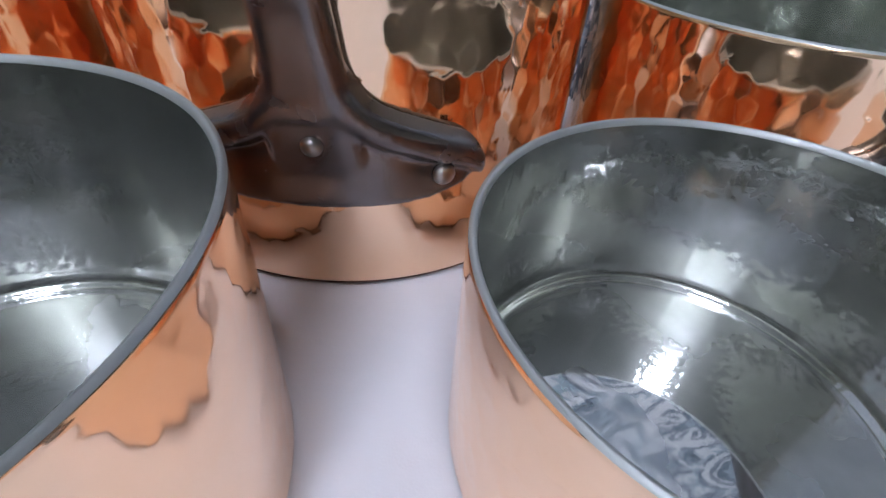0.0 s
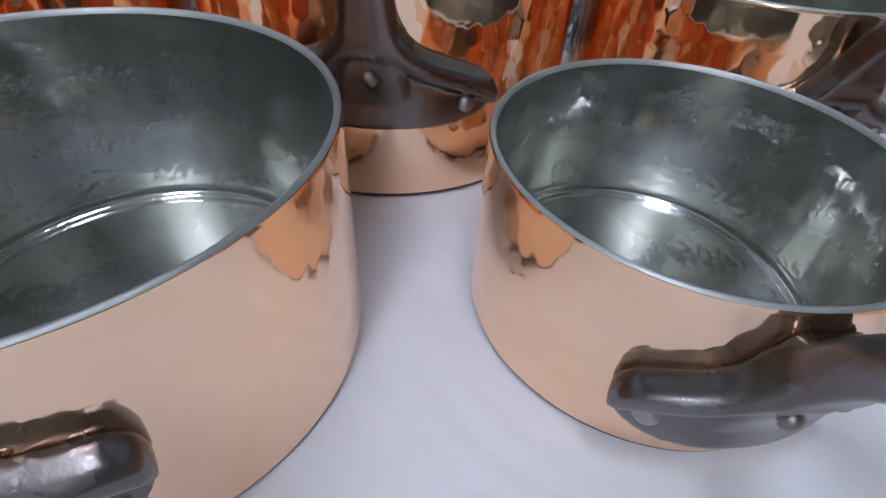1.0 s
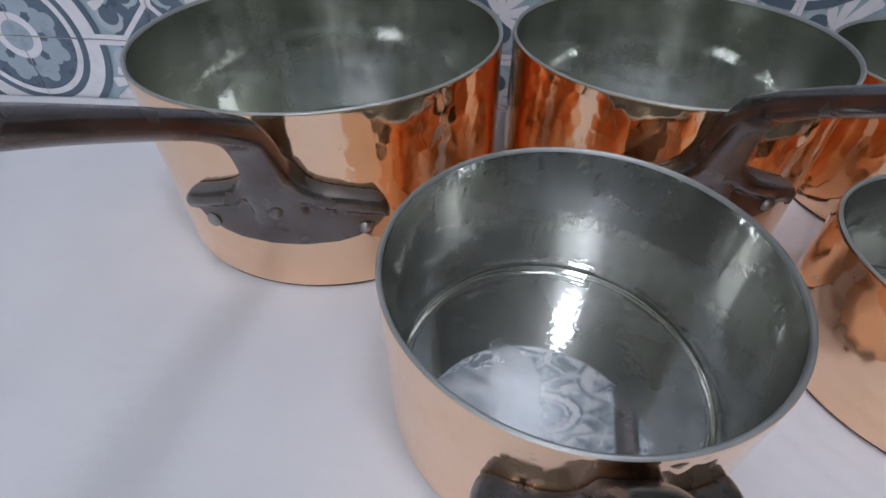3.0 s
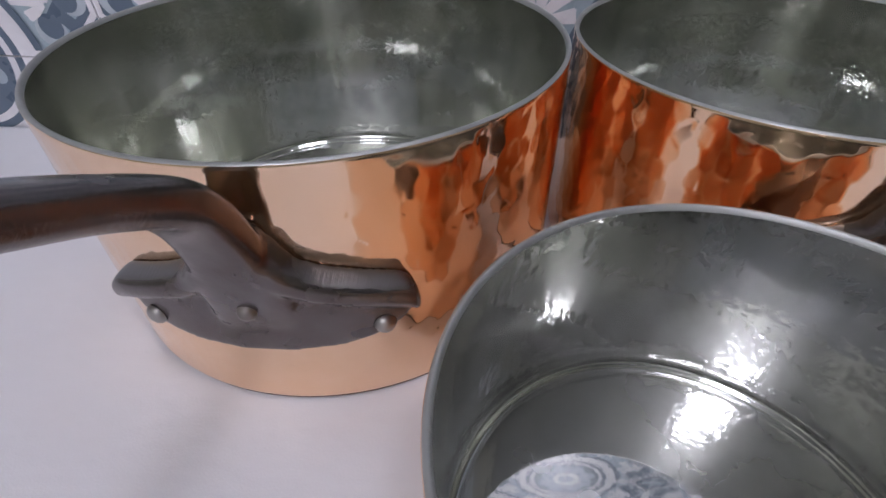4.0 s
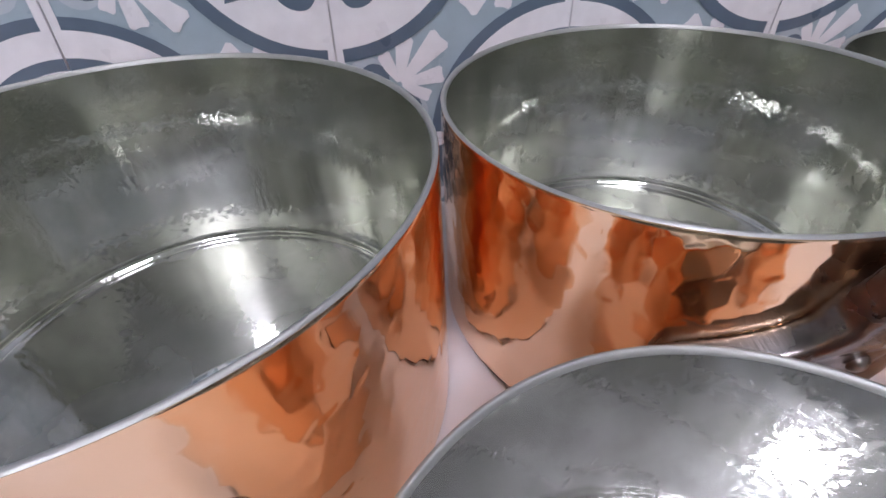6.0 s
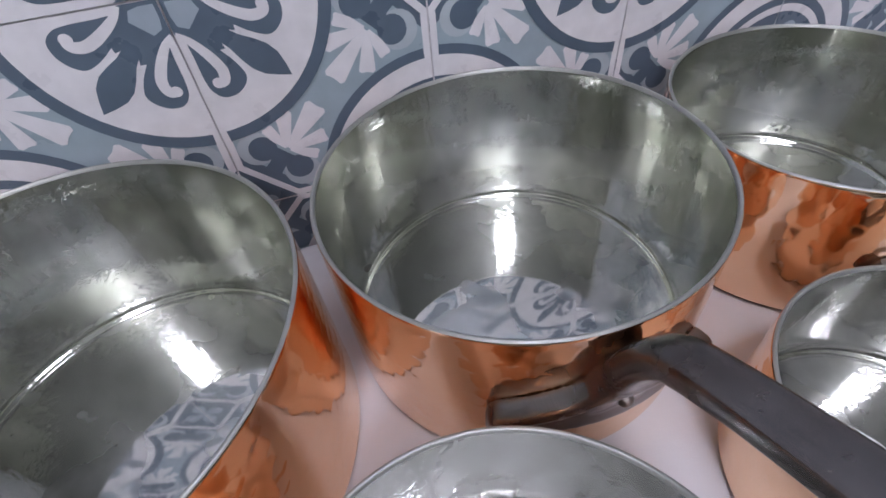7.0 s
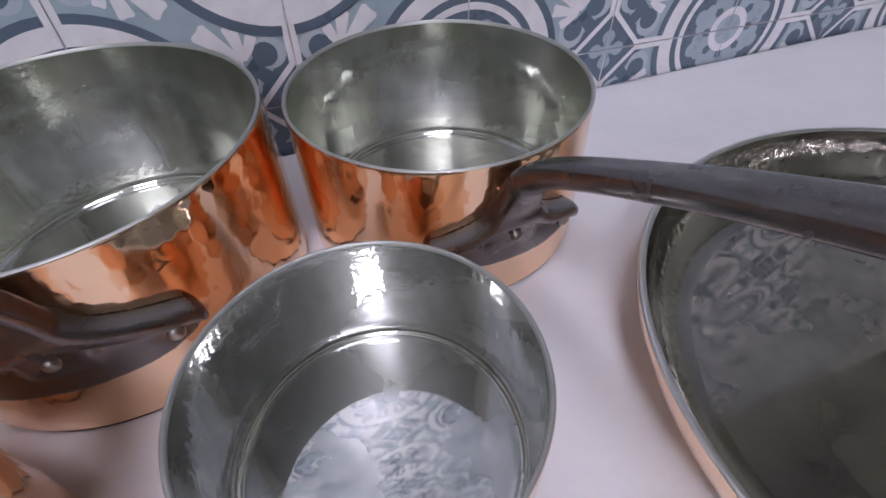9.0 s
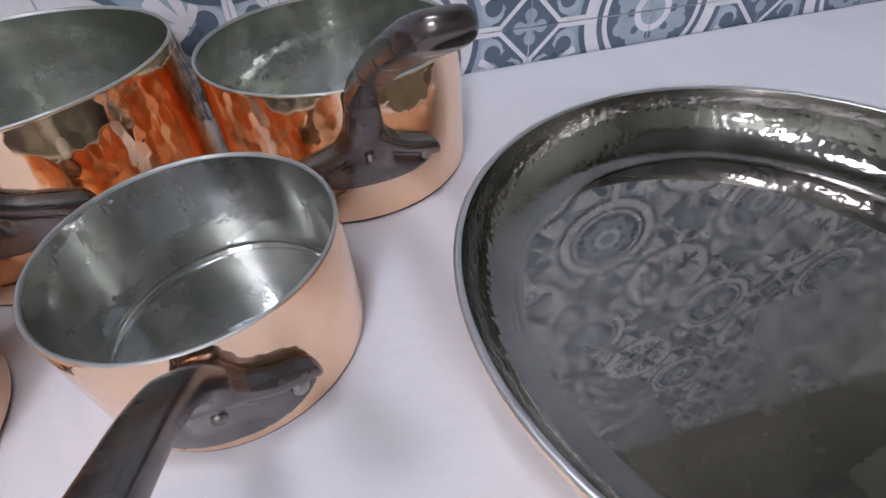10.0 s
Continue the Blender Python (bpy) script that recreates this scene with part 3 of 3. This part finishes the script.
def tile_mesh():
    """One glazed tile in the x-z plane, facing -y: a quarter ring at its lower left corner, a quarter medallion at the
    upper right one, a quarter four-leaf at each of the others, and shells between. The glazes lie on one another in thin coats."""
    bm = bmesh.new()
    T, gap = TILE, 0.0005
    coat = 0.00010

    def paint(points, level, slot):
        pts = [(min(max(x, gap), T - gap), min(max(z, gap), T - gap)) for x, z in points]
        vs = [bm.verts.new((x - T / 2, -coat * level, z - T / 2)) for x, z in pts]
        try:
            f = bm.faces.new(vs)
        except ValueError:
            return
        f.normal_update()
        if f.normal.y > 0:
            f.normal_flip()
        f.material_index = slot

    def sector(cx, cz, r0, r1, a0, a1, level, slot, n=14):
        for k in range(n):
            a, b = radians(a0 + (a1 - a0) * k / n), radians(a0 + (a1 - a0) * (k + 1) / n)
            q = [(cx + r1 * math.cos(a), cz + r1 * math.sin(a)), (cx + r1 * math.cos(b), cz + r1 * math.sin(b)), (cx + r0 * math.cos(b), cz + r0 * math.sin(b)), (cx + r0 * math.cos(a), cz + r0 * math.sin(a))]
            paint(q if r0 > 0 else q[:3], level, slot)

    def ribbon(points, widths, level, slot):
        for i in range(len(points) - 1):
            (x0, z0), (x1, z1) = points[i], points[i + 1]

            def side(j):
                (xa, za), (xb, zb) = points[max(j - 1, 0)], points[min(j + 1, len(points) - 1)]
                d = math.hypot(xb - xa, zb - za)
                return -(zb - za) / d, (xb - xa) / d
            (u0, v0), (u1, v1) = side(i), side(i + 1)
            w0, w1 = widths[i] / 2, widths[i + 1] / 2
            paint([(x0 + u0 * w0, z0 + v0 * w0), (x1 + u1 * w1, z1 + v1 * w1), (x1 - u1 * w1, z1 - v1 * w1), (x0 - u0 * w0, z0 - v0 * w0)], level, slot)

    WHITE, DARK, MID, PALE, GREY = 0, 1, 2, 3, 4
    # body with softened edges
    e = 0.0006
    front = [(gap + e, gap + e), (T - gap - e, gap + e), (T - gap - e, T - gap - e), (gap + e, T - gap - e)]
    paint(front, 0, MID)
    f0 = [bm.verts.new((x - T / 2, 0, z - T / 2)) for x, z in front]
    f1 = [bm.verts.new((x - T / 2, e, z - T / 2)) for x, z in ((gap, gap), (T - gap, gap), (T - gap, T - gap), (gap, T - gap))]
    f2 = [bm.verts.new((v.co.x, 0.0068, v.co.z)) for v in f1]
    for a, b in ((f0, f1), (f1, f2)):
        for k in range(4):
            bm.faces.new((a[k], b[k], b[(k + 1) % 4], a[(k + 1) % 4])).material_index = WHITE
    # the two shells with their scrolls
    for cx, cz, sx, sz in ((T, 0.0, -1, 1), (0.0, T, 1, -1)):
        ux, uz = sx / math.sqrt(2), sz / math.sqrt(2)
        px, pz = -uz, ux

        def at(along, across):
            return cx + ux * along + px * across, cz + uz * along + pz * across
        # dark border beside the four-leaf field, two scrolls, a fan of five joined rays
        paint([at(0.0225, -0.0225), at(0.0268, -0.0290), at(0.0268, 0.0290), at(0.0225, 0.0225)], 1, DARK)
        off = 0.0014 * sx
        for s in (-1, 1):
            x, z = at(0.0362, off + s * 0.0142)
            sector(x, z, 0, 0.0104, 0, 360, 2 + s * 0.2, GREY, 18)
            x, z = at(0.0378, off + s * 0.0115)
            sector(x, z, 0, 0.0078, 0, 360, 3 + s * 0.1, DARK, 18)
        ribbon([at(0.0260, off), at(0.032, off), at(0.0425, off)], [0.010, 0.009, 0.012], 3.4, DARK)
        for k in range(5):
            a = radians((k - 2) * 35)
            long = (0.0322, 0.0238, 0.0178)[abs(k - 2)]

            def ray(r, b):
                return at(0.0442 + r * math.cos(a + radians(b)), off + r * math.sin(a + radians(b)))
            paint([ray(0.0015, -17.4), ray(0.0095, -17.4), ray(long * 0.95, -11.5), ray(long, -8), ray(long * 0.97, 0), ray(long, 8), ray(long * 0.95, 11.5), ray(0.0095, 17.4), ray(0.0015, 17.4)], 5 + k * 0.1, WHITE)
        # four-leaf field with its white border
        h = 0.0268
        paint([(cx, cz), (cx + sx * (h + 0.0054), cz), (cx, cz + sz * (h + 0.0054))], 6, WHITE)
        paint([(cx, cz), (cx + sx * h, cz), (cx, cz + sz * h)], 7, DARK)
        for lift, dx, dz in ((0, sx * 0.0100, 0), (0.6, 0, sz * 0.0100)):
            sector(cx + dx, cz + dz, 0, 0.0056, 0, 360, 8 + lift, PALE, 16)
            ribbon([(cx, cz), (cx + dx * 0.8, cz + dz * 0.8)], [0.005, 0.008], 8.3 + lift, PALE)
    # white stems along the edges, from the circles to the four-leaf fields
    a, b, w = 0.060, 0.0905, 0.0042
    paint([(a, 0), (b, 0), (b, w), (a, w)], 5.8, WHITE)
    paint([(0, a), (0, b), (w, b), (w, a)], 5.8, WHITE)
    paint([(T, T - a), (T, T - b), (T - w, T - b), (T - w, T - a)], 5.8, WHITE)
    paint([(T - a, T), (T - b, T), (T - b, T - w), (T - a, T - w)], 5.8, WHITE)
    # ring with its rosette
    sector(0, 0, 0.0675, 0.0730, 3.5, 86.5, 8, DARK)
    sector(0, 0, 0, 0.0675, 0, 90, 9, WHITE)
    sector(0, 0, 0.0503, 0.0556, 0, 90, 10, DARK)
    sector(0, 0, 0, 0.0455, 0, 90, 10, DARK)
    for a in (22.5, 67.5):
        for lift, turn, r, w in ((0, -13, 0.0295, 0.0055), (0.2, 0, 0.0340, 0.0064), (0.4, 13, 0.0295, 0.0055)):
            b = radians(a + turn)
            sector(r * math.cos(b), r * math.sin(b), 0, w, 0, 360, 11 + lift + (a > 45) * 0.1, PALE, 14)
        b = radians(a)
        ribbon([(0.016 * math.cos(b), 0.016 * math.sin(b)), (0.032 * math.cos(b), 0.032 * math.sin(b))], [0.007, 0.017], 11.6 + (a > 45) * 0.1, PALE)
    sector(0, 0, 0, 0.0185, 0, 90, 12, WHITE, 10)
    sector(0, 0, 0, 0.0122, 0, 90, 13, PALE, 10)
    # medallion: dark heart with a pale petal, a pointed leaf and two hooked curls
    sector(T, T, 0.0680, 0.0743, 183.0, 267.0, 8, DARK)
    sector(T, T, 0, 0.0680, 180, 270, 9, WHITE)

    def med(r, a):
        b = radians(225 + a)
        return T + r * math.cos(b), T + r * math.sin(b)
    edge = [(0.0165, 45), (0.0178, 39), (0.0215, 30), (0.0262, 22), (0.0310, 14), (0.0325, 9)]
    paint([(T, T)] + [med(r, a) for r, a in edge] + [med(0.0300, 7), med(0.0300, -7)] + [med(r, -a) for r, a in edge[::-1]], 10, DARK)
    leaf = [(0.0290, 7.0), (0.0340, 6.8), (0.0410, 8.6), (0.0470, 9.0), (0.0530, 7.2), (0.0585, 3.6)]
    paint([med(r, a) for r, a in leaf] + [med(0.0640, 0)] + [med(r, -a) for r, a in leaf[::-1]], 10.2, DARK)
    for s in (-1, 1):
        hook = smooth_path([med(r, s * a) for r, a in ((0.0290, 13.5), (0.0390, 12.5), (0.0470, 14.5), (0.0505, 20), (0.0518, 27), (0.0502, 34), (0.0450, 38), (0.0380, 38.5), (0.0280, 36.5), (0.0195, 33), (0.0215, 24))], 4)
        paint([tuple(c) for c in hook], 10.4 + s * 0.1, DARK)
        slit = smooth_path([med(r, s * a) for r, a in ((0.0162, 43), (0.0200, 31.5), (0.0255, 26.0), (0.0320, 23.5), (0.0385, 23.5), (0.0430, 27.0), (0.0437, 31.0))], 4)
        n = len(slit) - 1
        ribbon([tuple(c) for c in slit], [0.0022 + 0.0030 * math.sin(0.75 * math.pi * k / n) for k in range(n + 1)], 11.0 + s * 0.1, WHITE)
        sector(*med(0.0428, s * 31.5), 0, 0.0028, 0, 360, 11.4, WHITE, 12)
    paint([med(0.0032, 0), med(0.0085, -30), med(0.0135, -31), med(0.0168, -18), med(0.0168, 18), med(0.0135, 31), med(0.0085, 30)], 11.6, PALE)
    me = bpy.data.meshes.new("tile")
    bm.to_mesh(me)
    bm.free()
    for m in (glaze_white, glaze_dark, glaze_mid, glaze_pale, glaze_grey):
        me.materials.append(m)
    return me


tile_data = tile_mesh()
tilt = Matrix.Rotation(math.atan(0.0247), 4, "Y")
corner = Matrix.Translation((-0.0081, WALL_Y, 0.0394))
for col in range(-8, 11):
    for row in range(-1, 9):
        quarter = {(0, 0): 0, (1, 0): -90, (1, 1): 180, (0, 1): 90}[(col % 2, row % 2)]
        ob = new("tile", tile_data)
        ob.parent = wall_north
        wob = random.uniform(-0.0002, 0.0002)
        ob.matrix_basis = corner @ tilt @ Matrix.Translation(((col + 0.5) * TILE, wob, (row + 0.5) * TILE)) @ Matrix.Rotation(radians(quarter), 4, "Y")
